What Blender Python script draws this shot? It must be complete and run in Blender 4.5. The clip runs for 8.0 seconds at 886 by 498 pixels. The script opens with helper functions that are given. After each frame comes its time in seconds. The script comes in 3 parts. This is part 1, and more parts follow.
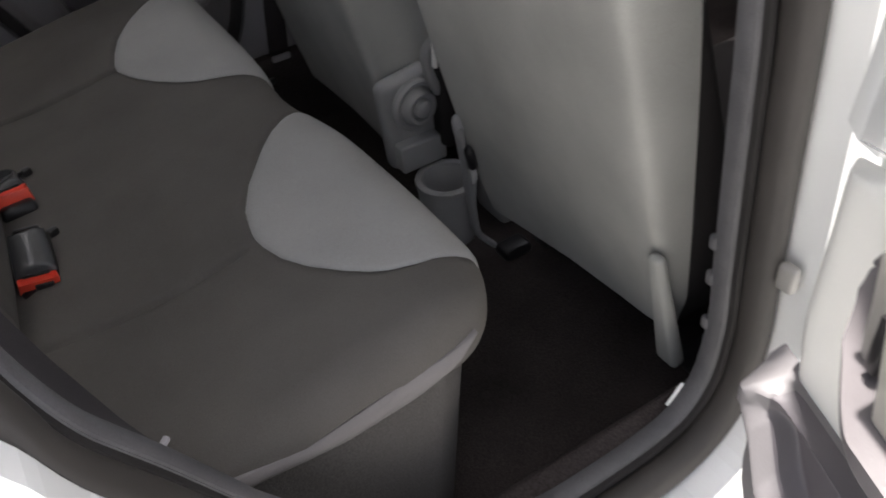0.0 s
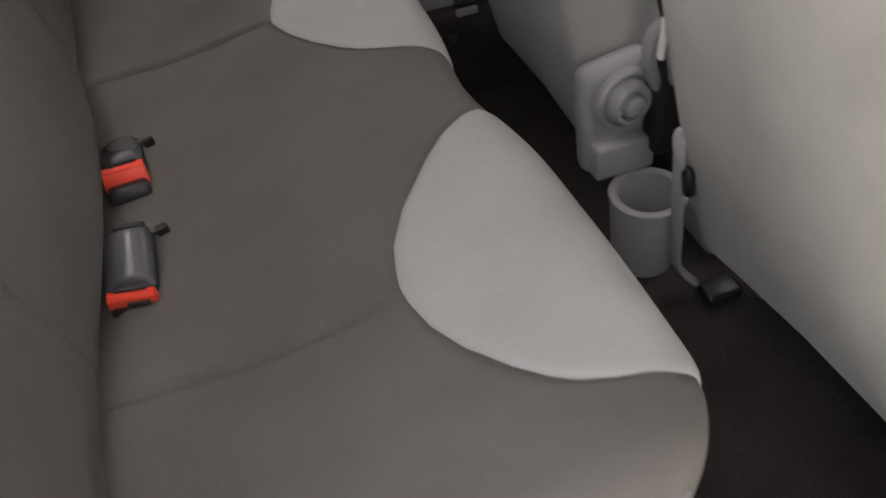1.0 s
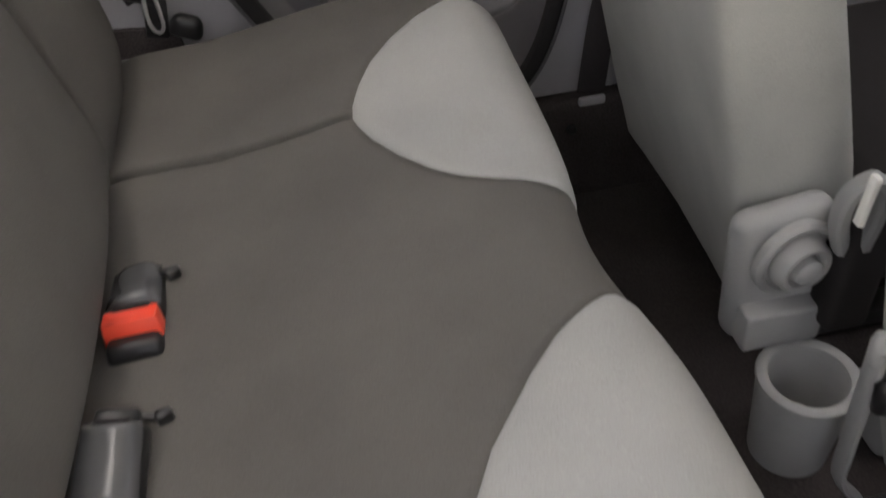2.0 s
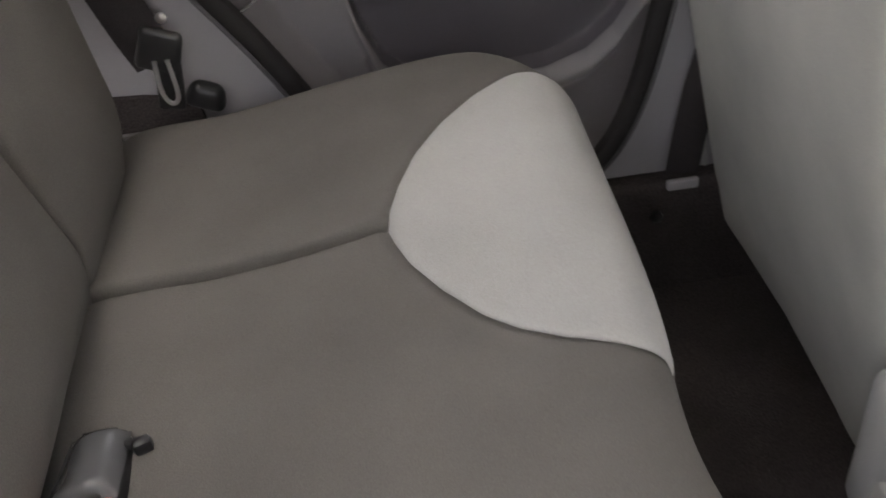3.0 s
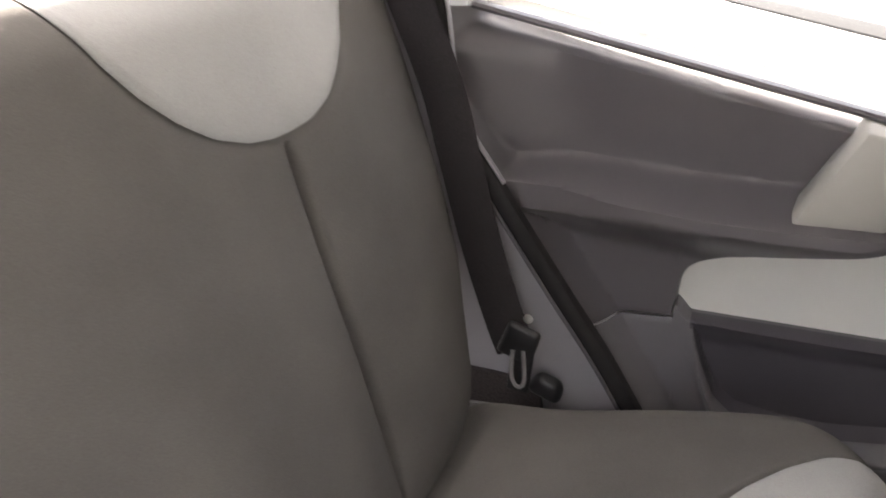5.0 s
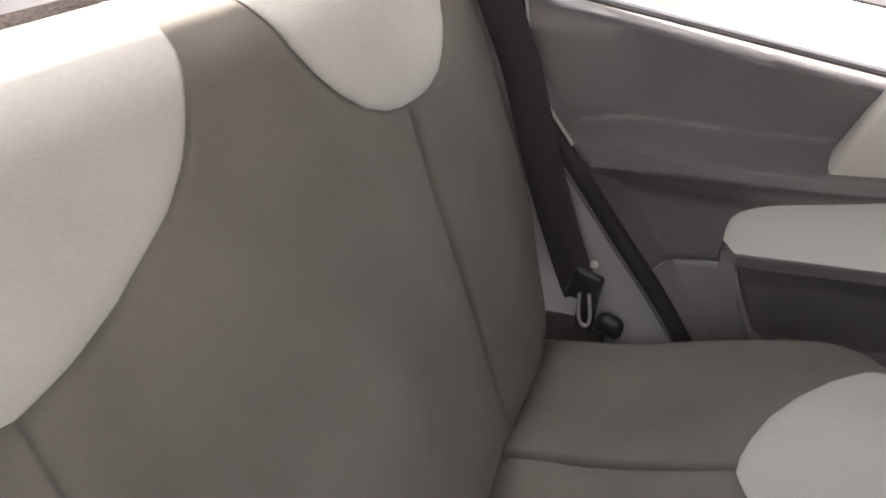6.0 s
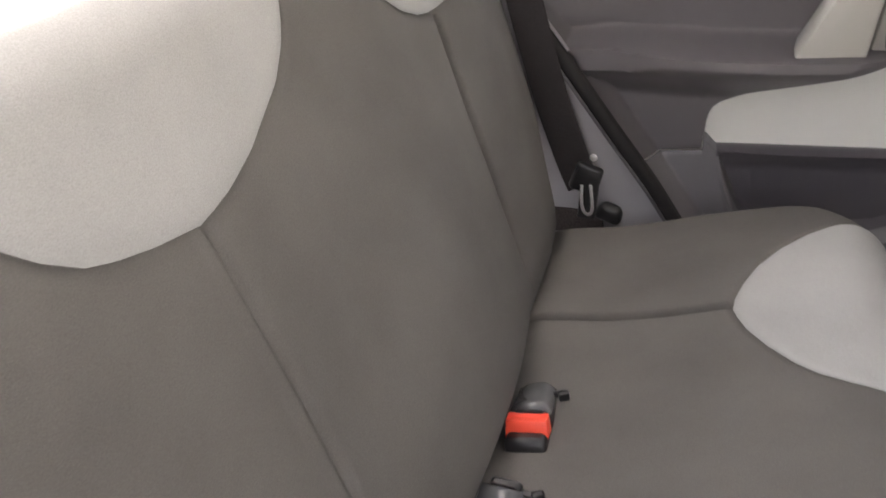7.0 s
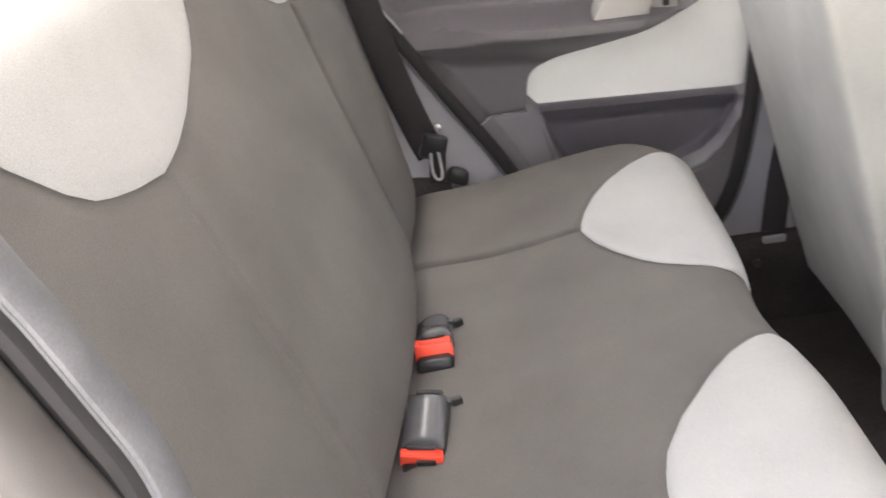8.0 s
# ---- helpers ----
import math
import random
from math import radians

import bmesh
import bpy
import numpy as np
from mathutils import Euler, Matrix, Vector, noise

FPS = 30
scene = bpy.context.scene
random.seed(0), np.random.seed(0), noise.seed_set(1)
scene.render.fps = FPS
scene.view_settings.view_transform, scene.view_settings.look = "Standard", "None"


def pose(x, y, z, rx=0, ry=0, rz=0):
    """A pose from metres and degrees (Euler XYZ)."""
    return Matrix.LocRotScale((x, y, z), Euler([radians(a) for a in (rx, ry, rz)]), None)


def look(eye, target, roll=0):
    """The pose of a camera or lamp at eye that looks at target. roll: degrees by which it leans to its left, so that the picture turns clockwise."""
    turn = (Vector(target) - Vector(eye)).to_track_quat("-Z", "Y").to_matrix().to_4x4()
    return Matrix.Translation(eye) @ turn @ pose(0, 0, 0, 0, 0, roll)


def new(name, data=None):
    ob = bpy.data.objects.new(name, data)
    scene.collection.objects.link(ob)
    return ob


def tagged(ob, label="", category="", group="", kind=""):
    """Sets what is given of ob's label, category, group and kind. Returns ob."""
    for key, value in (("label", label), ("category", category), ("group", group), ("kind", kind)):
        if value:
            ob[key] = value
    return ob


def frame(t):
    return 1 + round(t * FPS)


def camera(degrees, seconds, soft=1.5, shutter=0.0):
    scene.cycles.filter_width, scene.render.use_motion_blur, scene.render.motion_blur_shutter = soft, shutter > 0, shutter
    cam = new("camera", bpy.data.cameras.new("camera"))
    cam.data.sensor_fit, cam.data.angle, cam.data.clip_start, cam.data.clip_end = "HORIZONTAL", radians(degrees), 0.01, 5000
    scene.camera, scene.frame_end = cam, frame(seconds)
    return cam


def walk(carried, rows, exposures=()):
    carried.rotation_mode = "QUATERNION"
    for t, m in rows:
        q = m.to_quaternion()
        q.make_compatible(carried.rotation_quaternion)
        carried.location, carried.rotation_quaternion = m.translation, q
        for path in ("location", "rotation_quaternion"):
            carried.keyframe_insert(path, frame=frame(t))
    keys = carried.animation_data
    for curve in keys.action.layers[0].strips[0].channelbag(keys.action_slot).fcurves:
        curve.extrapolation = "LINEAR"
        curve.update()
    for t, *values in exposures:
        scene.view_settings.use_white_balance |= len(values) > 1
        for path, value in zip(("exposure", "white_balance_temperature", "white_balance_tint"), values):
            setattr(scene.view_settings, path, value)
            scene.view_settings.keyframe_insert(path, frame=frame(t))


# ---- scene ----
cam = camera(54.6, 8.0, 1.6, 0.4)
PATH = [
    (0, (0.122, -1.105, 1.061), (0.833, 0.22, -0.257), -6.0),
    (0.5, (0.183, -1.004, 1.018), (0.699, 0.376, -0.334), -6.4),
    (1, (0.219, -0.816, 0.974), (0.56, 0.566, -0.431), -7.5),
    (1.5, (0.217, -0.682, 0.938), (0.52, 0.73, -0.446), -4.2),
    (2, (0.28, -0.521, 0.911), (0.453, 0.941, -0.443), -5.9),
    (2.2, (0.295, -0.469, 0.905), (0.481, 1.012, -0.425), -7.0),
    (3.3, (0.323, -0.274, 0.854), (0.254, 1.251, -0.438), -6.7),
    (3.5, (0.312, -0.267, 0.873), (0.168, 1.292, -0.37), -5.7),
    (4, (0.31, -0.262, 0.919), (0.005, 1.361, -0.21), -4.1),
    (4.5, (0.341, -0.292, 0.947), (-0.192, 1.41, 0.042), -4.4),
    (5, (0.356, -0.349, 0.993), (-0.356, 1.347, 0.207), -4.5),
    (5.2, (0.353, -0.386, 0.999), (-0.382, 1.316, 0.247), -4.8),
    (6.3, (0.287, -0.587, 1.039), (-0.388, 1.086, 0.175), -6.0),
    (6.5, (0.3, -0.637, 1.018), (-0.4, 1.027, 0.157), -7.3),
    (7, (0.28, -0.712, 1.015), (-0.345, 0.953, 0.099), -9.1),
    (7.5, (0.25, -0.799, 1.006), (-0.196, 0.917, 0.08), -10.9),
    (8, (0.214, -0.879, 1.01), (0.008, 0.874, 0.071), -11.4),
]
EXPOSURES = [(0, 1.75, 6500, 12), (0.5, 2.5, 6900, 14), (1, 2.75, 6950, 14), (1.5, 2.8, 6950, 11), (2, 3.08, 6950, 11), (3.5, 3.55, 6950, 12), (4, 3.85, 6800, 11), (4.5, 4.0, 6850, 13), (5, 3.32, 6900, 14), (6.5, 3.28, 6950, 14), (7, 3.53, 6900, 14), (7.5, 4.05, 6850, 13), (8, 4.18, 6800, 13)]
walk(cam, [(t, look(eye, target, roll)) for t, eye, target, roll in PATH], EXPOSURES)

# ---- daylight ----
world = bpy.data.worlds.new("overcast_sky")
scene.world = world
world.use_nodes = True
wn = world.node_tree.nodes
sky = wn.new("ShaderNodeTexSky")
sky.sky_type = "NISHITA"
sky.sun_disc = False
sky.sun_elevation = radians(85)
sky.sun_rotation = radians(45)
sky.dust_density = 4.0
wn["Background"].inputs["Strength"].default_value = 0.10
cloud = wn.new("ShaderNodeHueSaturation")
cloud.inputs["Saturation"].default_value = 0.35
world.node_tree.links.new(sky.outputs["Color"], cloud.inputs["Color"])
world.node_tree.links.new(cloud.outputs["Color"], wn["Background"].inputs["Color"])
sun = new("sun", bpy.data.lights.new("sun", "SUN"))
sun.data.energy, sun.data.angle, sun.data.color = 4.8, radians(2.5), (1.0, 0.96, 0.90)
sun.matrix_world = look((0.6, 0.62, 7.4), (0.0, 0.0, 0))


# ---- materials ----
def material(name, color, rough=0.8, metal=0.0, gloss=0.5, grain=0.0, grain_size=900.0, stain=0.12, stain_size=7.0, bump=0.0, coat=0.0):
    m = bpy.data.materials.new(name)
    m.use_nodes = True
    n, l = m.node_tree.nodes, m.node_tree.links
    b = n["Principled BSDF"]
    b.inputs["Roughness"].default_value = rough
    b.inputs["Metallic"].default_value = metal
    b.inputs["Specular IOR Level"].default_value = gloss
    b.inputs["Coat Weight"].default_value = coat
    tc = n.new("ShaderNodeTexCoord")
    big = n.new("ShaderNodeTexNoise")
    big.inputs["Scale"].default_value = stain_size
    big.inputs["Detail"].default_value = 5.0
    fine = n.new("ShaderNodeTexNoise")
    fine.inputs["Scale"].default_value = grain_size
    fine.inputs["Detail"].default_value = 2.0
    l.new(tc.outputs["Object"], big.inputs["Vector"])
    l.new(tc.outputs["Object"], fine.inputs["Vector"])
    last = None
    for source, amount in ((big, stain), (fine, grain)):
        if not amount:
            continue
        ramp = n.new("ShaderNodeMapRange")
        ramp.inputs["From Min"].default_value, ramp.inputs["From Max"].default_value = 0.3, 0.7
        ramp.inputs["To Min"].default_value, ramp.inputs["To Max"].default_value = 1 - amount, 1 + amount
        l.new(source.outputs["Fac"], ramp.inputs["Value"])
        mix = n.new("ShaderNodeMix")
        mix.data_type, mix.blend_type = "RGBA", "MULTIPLY"
        mix.inputs["Factor"].default_value = 1.0
        if last is None:
            mix.inputs["A"].default_value = (*color, 1)
        else:
            l.new(last, mix.inputs["A"])
        l.new(ramp.outputs["Result"], mix.inputs["B"])
        last = mix.outputs["Result"]
    if last is None:
        b.inputs["Base Color"].default_value = (*color, 1)
    else:
        l.new(last, b.inputs["Base Color"])
    rr = n.new("ShaderNodeMapRange")
    rr.inputs["To Min"].default_value, rr.inputs["To Max"].default_value = max(rough - 0.08, 0.02), min(rough + 0.08, 1)
    l.new(big.outputs["Fac"], rr.inputs["Value"])
    l.new(rr.outputs["Result"], b.inputs["Roughness"])
    if bump:
        bp = n.new("ShaderNodeBump")
        bp.inputs["Strength"].default_value = bump
        bp.inputs["Distance"].default_value = 0.001
        height = fine.outputs["Fac"]
        l.new(height, bp.inputs["Height"])
        l.new(bp.outputs["Normal"], b.inputs["Normal"])
    return m


FABRIC = material("taupe_seat_fabric", (0.124, 0.115, 0.107), 0.95, gloss=0.12, grain=0.11, stain=0.12, bump=0.3)
FABRIC_LIGHT = material("light_grey_seat_fabric", (0.37, 0.364, 0.352), 0.95, gloss=0.12, grain=0.10, stain=0.07, bump=0.25)
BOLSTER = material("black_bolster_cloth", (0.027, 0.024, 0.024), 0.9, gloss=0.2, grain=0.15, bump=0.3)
SEATBACK = material("grey_seatback_cloth", (0.375, 0.37, 0.343), 0.75, gloss=0.3, grain=0.09, stain=0.12, bump=0.2)
STRIPE = material("grey_piping_cloth", (0.205, 0.19, 0.19), 0.8, grain=0.05, bump=0.2)
PLINTH = material("grey_felt_plinth", (0.10, 0.092, 0.088), 0.95, grain=0.2, grain_size=400, bump=0.5)
CARPET = material("charcoal_carpet", (0.044, 0.037, 0.036), 1.0, gloss=0.1, grain=0.35, grain_size=350, stain=0.3, bump=0.8)
DOOR_DARK = material("dark_grey_door_plastic", (0.124, 0.113, 0.118), 0.36, grain=0.06, bump=0.15, stain=0.05)
DOOR_MID = material("mid_grey_door_plastic", (0.172, 0.161, 0.167), 0.5, grain=0.06, bump=0.15, stain=0.05)
# dark plastic, deepened further for shade from the lining above the pocket
POCKET_SHADED = material("shaded_plum_pocket_plastic", (0.088, 0.079, 0.088), 0.5, grain=0.06, bump=0.15, stain=0.06)
TRIM_GREY = material("pale_grey_trim_plastic", (0.27, 0.258, 0.27), 0.5, grain=0.04, bump=0.12, stain=0.05)
CONSOLE = material("mid_grey_console_plastic", (0.32, 0.315, 0.308), 0.5, grain=0.05, bump=0.15)
INSERT = material("ivory_door_insert", (0.86, 0.845, 0.80), 0.6, grain=0.03, bump=0.1, stain=0.03)
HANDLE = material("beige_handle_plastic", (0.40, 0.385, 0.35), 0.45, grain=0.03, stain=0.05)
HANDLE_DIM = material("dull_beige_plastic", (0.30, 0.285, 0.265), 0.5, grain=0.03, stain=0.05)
RUBBER = material("black_rubber_seal", (0.021, 0.019, 0.019), 0.7, gloss=0.2, stain=0.2, bump=0.1)
ARCH = material("dark_arch_plastic", (0.036, 0.032, 0.036), 0.7, gloss=0.3, grain=0.15, grain_size=500, stain=0.15, bump=0.2)
LIP = material("grey_edge_trim_rubber", (0.080, 0.077, 0.082), 0.6, stain=0.15, stain_size=30, grain=0.1, grain_size=500, bump=0.2)
SEAL_GREY = material("weathered_door_rubber", (0.040, 0.035, 0.032), 0.62, stain=0.2, stain_size=14, bump=0.1)
PAINT = material("white_car_paint", (0.80, 0.80, 0.79), 0.25, stain=0.02, coat=0.6)
BELT = material("black_belt_webbing", (0.027, 0.023, 0.024), 0.75, gloss=0.2, grain=0.25, grain_size=700, bump=0.4)
BLACK = material("black_plastic", (0.018, 0.017, 0.018), 0.35, gloss=0.4, stain=0.1)
BUCKLE = material("dark_grey_buckle_plastic", (0.085, 0.085, 0.088), 0.24, stain=0.08)
RED = material("red_release_button", (0.88, 0.085, 0.045), 0.4, stain=0.05)
METAL = material("chromed_steel", (0.92, 0.92, 0.92), 0.28, metal=1.0, stain=0.05)
HEADLINER = material("pale_headliner_cloth", (0.72, 0.71, 0.68), 0.95, grain=0.05, bump=0.2)
CONCRETE = material("pale_concrete_yard", (0.38, 0.375, 0.36), 0.9, grain=0.15, grain_size=60, stain=0.15, stain_size=0.6, bump=0.3)
KERB = material("dark_drain_channel", (0.02, 0.02, 0.02), 0.9, stain=0.2)
GLASS = bpy.data.materials.new("clear_window_glass")
GLASS.use_nodes = True
g = GLASS.node_tree.nodes["Principled BSDF"]
g.inputs["Transmission Weight"].default_value, g.inputs["Roughness"].default_value, g.inputs["IOR"].default_value = 1.0, 0.0, 1.1


# ---- mesh tools ----
def part(name, bm, mat, parent=None, label="", smooth=True):
    bmesh.ops.recalc_face_normals(bm, faces=bm.faces)
    me = bpy.data.meshes.new(name)
    bm.to_mesh(me)
    bm.free()
    me.materials.append(mat)
    if smooth:
        for p in me.polygons:
            p.use_smooth = True
        me.set_sharp_from_angle(angle=radians(38))
    ob = new(name, me)
    if parent:
        ob.parent = parent
    if label:
        tagged(ob, label)
    return ob


def thing(name, label, category, at=(0, 0, 0), kind="", group=""):
    ob = new(name)
    ob.empty_display_size = 0.05
    ob.location = at
    return tagged(ob, label, category, group, kind)


def sheet(fn, nu, nv, closed_u=False):
    """A grid of nu x nv quads from fn(u, v) with u and v in 0..1."""
    bm = bmesh.new()
    cols = nu if closed_u else nu + 1
    vs = [[bm.verts.new(fn(i / nu, j / nv)) for j in range(nv + 1)] for i in range(cols)]
    for i in range(nu):
        for j in range(nv):
            a, b = vs[i], vs[(i + 1) % cols]
            bm.faces.new((a[j], b[j], b[j + 1], a[j + 1]))
    return bm


def thicken(bm, away):
    """Gives an open sheet a back, moved by the vector away, and closes the rim."""
    bmesh.ops.remove_doubles(bm, verts=bm.verts, dist=0.00005)
    faces = bm.faces[:]
    rim = [e for e in bm.edges if e.is_boundary]
    twin = {v: bm.verts.new(v.co + Vector(away)) for v in bm.verts[:]}
    for f in faces:
        bm.faces.new([twin[v] for v in reversed(f.verts)])
    for e in rim:
        p, q = e.verts
        bm.faces.new((p, q, twin[q], twin[p]))
    return bm


def box(size, at=(0, 0, 0), bevel=0.005, segments=2, turn=None, taper=(1, 1)):
    bm = bmesh.new()
    bmesh.ops.create_cube(bm, size=1)
    for v in bm.verts:
        k = taper if v.co.z > 0 else (1, 1)
        v.co = Vector((v.co.x * size[0] * k[0], v.co.y * size[1] * k[1], v.co.z * size[2]))
    if bevel:
        bmesh.ops.bevel(bm, geom=bm.edges[:], offset=bevel, segments=segments, affect="EDGES", profile=0.5)
    m = Matrix.Translation(at) @ (turn or Matrix())
    bmesh.ops.transform(bm, matrix=m, verts=bm.verts)
    return bm


def lathe(profile, steps=40, matrix=None):
    """Turns a list of (radius, height) about z."""
    bm = bmesh.new()
    rings = [[bm.verts.new((r * math.cos(2 * math.pi * k / steps), r * math.sin(2 * math.pi * k / steps), h)) for k in range(steps)] for r, h in profile]
    for a, b in zip(rings, rings[1:]):
        for k in range(steps):
            bm.faces.new((a[k], a[(k + 1) % steps], b[(k + 1) % steps], b[k]))
    for ring in (rings[0], rings[-1]):
        bm.faces.new(ring)
    if matrix:
        bmesh.ops.transform(bm, matrix=matrix, verts=bm.verts)
    return bm


def smooth_line(points, steps=8, closed=False):
    """A Catmull-Rom line through the points."""
    p = [Vector(q) for q in points]
    n = len(p)
    out = []
    for i in range(n if closed else n - 1):
        if closed:
            a, b, c, d = p[i - 1], p[i], p[(i + 1) % n], p[(i + 2) % n]
        else:
            a, b, c, d = p[max(i - 1, 0)], p[i], p[i + 1], p[min(i + 2, n - 1)]
        for k in range(steps):
            t = k / steps
            out.append(0.5 * ((2 * b) + (c - a) * t + (2 * a - 5 * b + 4 * c - d) * t * t + (3 * b - a - 3 * c + d) * t ** 3))
    if not closed:
        out.append(p[-1])
    return out


def sweep(line, section, up, closed=False, widen=None):
    """Carries a closed section of (side, up) pairs along the line; up: one vector for the whole way."""
    bm = bmesh.new()
    up = Vector(up)
    n = len(line)
    rings = []
    for i, q in enumerate(line):
        ahead = line[(i + 1) % n] if closed or i < n - 1 else q
        back = line[i - 1] if closed or i > 0 else q
        along = (ahead - back).normalized()
        side = along.cross(up).normalized()
        top = side.cross(along).normalized()
        wide = widen(q) if widen else 1.0
        rings.append([bm.verts.new(q + side * (s * wide) + top * h) for s, h in section])
    k = len(section)
    for i in range(n if closed else n - 1):
        a, b = rings[i], rings[(i + 1) % n]
        for j in range(k):
            bm.faces.new((a[j], b[j], b[(j + 1) % k], a[(j + 1) % k]))
    if not closed:
        bm.faces.new(rings[0])
        bm.faces.new(rings[-1])
    return bm


def oval(w, h, steps=10, power=2.6):
    out = []
    for k in range(steps):
        a = 2 * math.pi * k / steps
        c, s = math.cos(a), math.sin(a)
        out.append((w / 2 * math.copysign(abs(c) ** (2 / power), c), h / 2 * math.copysign(abs(s) ** (2 / power), s)))
    return out


def plate(outer, holes, depth, place):
    """A flat plate with holes, depth thick. place turns (a, b, c) into a point; c runs from 0 to depth."""
    bm = bmesh.new()
    edges = []
    for loop in (outer, *holes):
        vs = [bm.verts.new((a, b, 0)) for a, b in loop]
        edges += [bm.edges.new((vs[i], vs[(i + 1) % len(vs)])) for i in range(len(vs))]
    bmesh.ops.triangle_fill(bm, use_beauty=True, use_dissolve=False, edges=edges)
    made = bmesh.ops.extrude_face_region(bm, geom=bm.faces[:])
    for v in made["geom"]:
        if isinstance(v, bmesh.types.BMVert):
            v.co.z += depth
    for v in bm.verts:
        v.co = Vector(place(*v.co))
    return bm


def lerp_table(table):
    xs, ys = [t[0] for t in table], [t[1] for t in table]
    return lambda x: float(np.interp(x, xs, ys))


def step(a, b, x):
    t = min(max((x - a) / (b - a), 0), 1)
    return t * t * (3 - 2 * t)


def offset_loop(loop, d):
    """Moves a closed (a, b) loop outwards by d."""
    n = len(loop)
    far = d if callable(d) else (lambda x: d)
    area = sum(loop[i][0] * loop[(i + 1) % n][1] - loop[(i + 1) % n][0] * loop[i][1] for i in range(n))
    s = 1 if area > 0 else -1
    out = []
    for i in range(n):
        (x0, y0), (x1, y1) = loop[i - 1], loop[(i + 1) % n]
        tx, ty = x1 - x0, y1 - y0
        k = math.hypot(tx, ty)
        w = far(loop[i][0])
        out.append((loop[i][0] + s * w * ty / k, loop[i][1] - s * w * tx / k))
    return out


# ---- the yard outside ----
def ground_z(u, v):
    x, y = -300 + 600 * u, -300 + 600 * v
    return (x, y, -0.33 + 0.004 * noise.noise(Vector((x, y, 0))))


tagged(part("ground", sheet(ground_z, 100, 100), CONCRETE), "pale sunlit concrete yard round the car", "ground", kind="structure")
tagged(part("drain_channel", box((40, 0.32, 0.03), (0.45, 8.1, -0.322), 0.006, turn=pose(0, 0, 0, 0, 0, -59.6)), KERB), "dark drain strip across the concrete yard", "drain", kind="structure")



# ---- the car's shell ----
# Rear door openings, as (x, z), from the belt line at the back down, along the sill and up the middle pillar.
APER_FAR = [(-0.045, 1.02), (-0.028, 0.86), (-0.018, 0.735), (0.032, 0.64), (0.11, 0.506), (0.165, 0.415), (0.235, 0.285), (0.32, 0.17), (0.43, 0.125),
            (0.535, 0.165), (0.595, 0.245), (0.632, 0.395), (0.645, 0.54), (0.64, 0.72), (0.60, 1.0), (0.54, 1.16), (0.40, 1.20), (0.15, 1.20), (0.0, 1.15)]
APER_NEAR = [(-0.035, 1.02), (-0.011, 0.89), (0.004, 0.84), (0.019, 0.785), (0.034, 0.735), (0.046, 0.68), (0.073, 0.617), (0.112, 0.543), (0.148, 0.470), (0.177, 0.414), (0.265, 0.285), (0.35, 0.195), (0.45, 0.157),
             (0.56, 0.153), (0.655, 0.168), (0.700, 0.215), (0.714, 0.30), (0.707, 0.40), (0.696, 0.54), (0.681, 0.71), (0.65, 0.92), (0.59, 1.05), (0.45, 1.10), (0.12, 1.10), (0.0, 1.075)]


def flat(loop, steps=6):
    return [(p.x, p.y) for p in smooth_line([(a, b, 0) for a, b in loop], steps, True)]


lean_in = lambda x, z: 0.080 * step(0.60, 0.78, z) * step(0.42, 0.22, x)
ring_wide = lerp_table([(-0.05, 0.050), (0.02, 0.046), (0.055, 0.011), (0.20, 0.011), (0.35, 0.030), (0.50, 0.046), (0.62, 0.055), (0.69, 0.040), (0.72, 0.036)])
tumble = lambda z: 0.045 * min(max((z - 0.86) / 0.38, 0), 1) ** 1.15
tumble_near = lambda z: 0.04 * min(max((z - 0.95) / 0.30, 0), 1) ** 1.2
FAR_LOOP, NEAR_LOOP = flat(APER_FAR), flat(APER_NEAR)
BODY = [(-1.0, -0.14), (1.95, -0.14), (1.95, 0.75), (1.35, 1.26), (-0.10, 1.26), (-1.0, 0.95)]
FRONT_GLASS = [(0.88, 0.88), (1.45, 0.84), (1.18, 1.14), (0.84, 1.16)]
QUARTER_GLASS = [(-0.80, 0.82), (-0.18, 0.82), (-0.16, 1.15), (-0.38, 1.10), (-0.80, 0.955)]
for side, loop, inner, outer in ((1, FAR_LOOP, 0.612, 0.745), (-1, NEAR_LOOP, -0.64, -0.70)):
    name = "far" if side > 0 else "near"
    trim = plate([(-0.98, -0.02), (1.9, -0.02), (1.9, 0.75), (1.33, 1.25), (-0.10, 1.25), (-0.98, 0.95)], [offset_loop(loop, 0.004), FRONT_GLASS, QUARTER_GLASS], 0.02,
                 lambda a, b, c, s=side, y=inner: (a, y + s * c + (lean_in(a, b) + tumble_near(b) if s < 0 else -tumble(b)), b))
    tagged(part("wall_" + name + "_trim", trim, TRIM_GREY if side > 0 else BLACK, smooth=False), "moulded plastic lining of the car's side", "side trim", kind="structure")
    skin = plate(BODY, [offset_loop(loop, 0.016 if side > 0 else ring_wide), FRONT_GLASS, QUARTER_GLASS], 0.045, lambda a, b, c, s=side, y=outer: (a, y + s * c + (lean_in(a, b) + tumble_near(b) if s < 0 else -tumble(b)), b))
    tagged(part("wall_" + name + "_skin", skin, PAINT, smooth=False), "glossy white painted body side of the car", "car body", kind="structure")

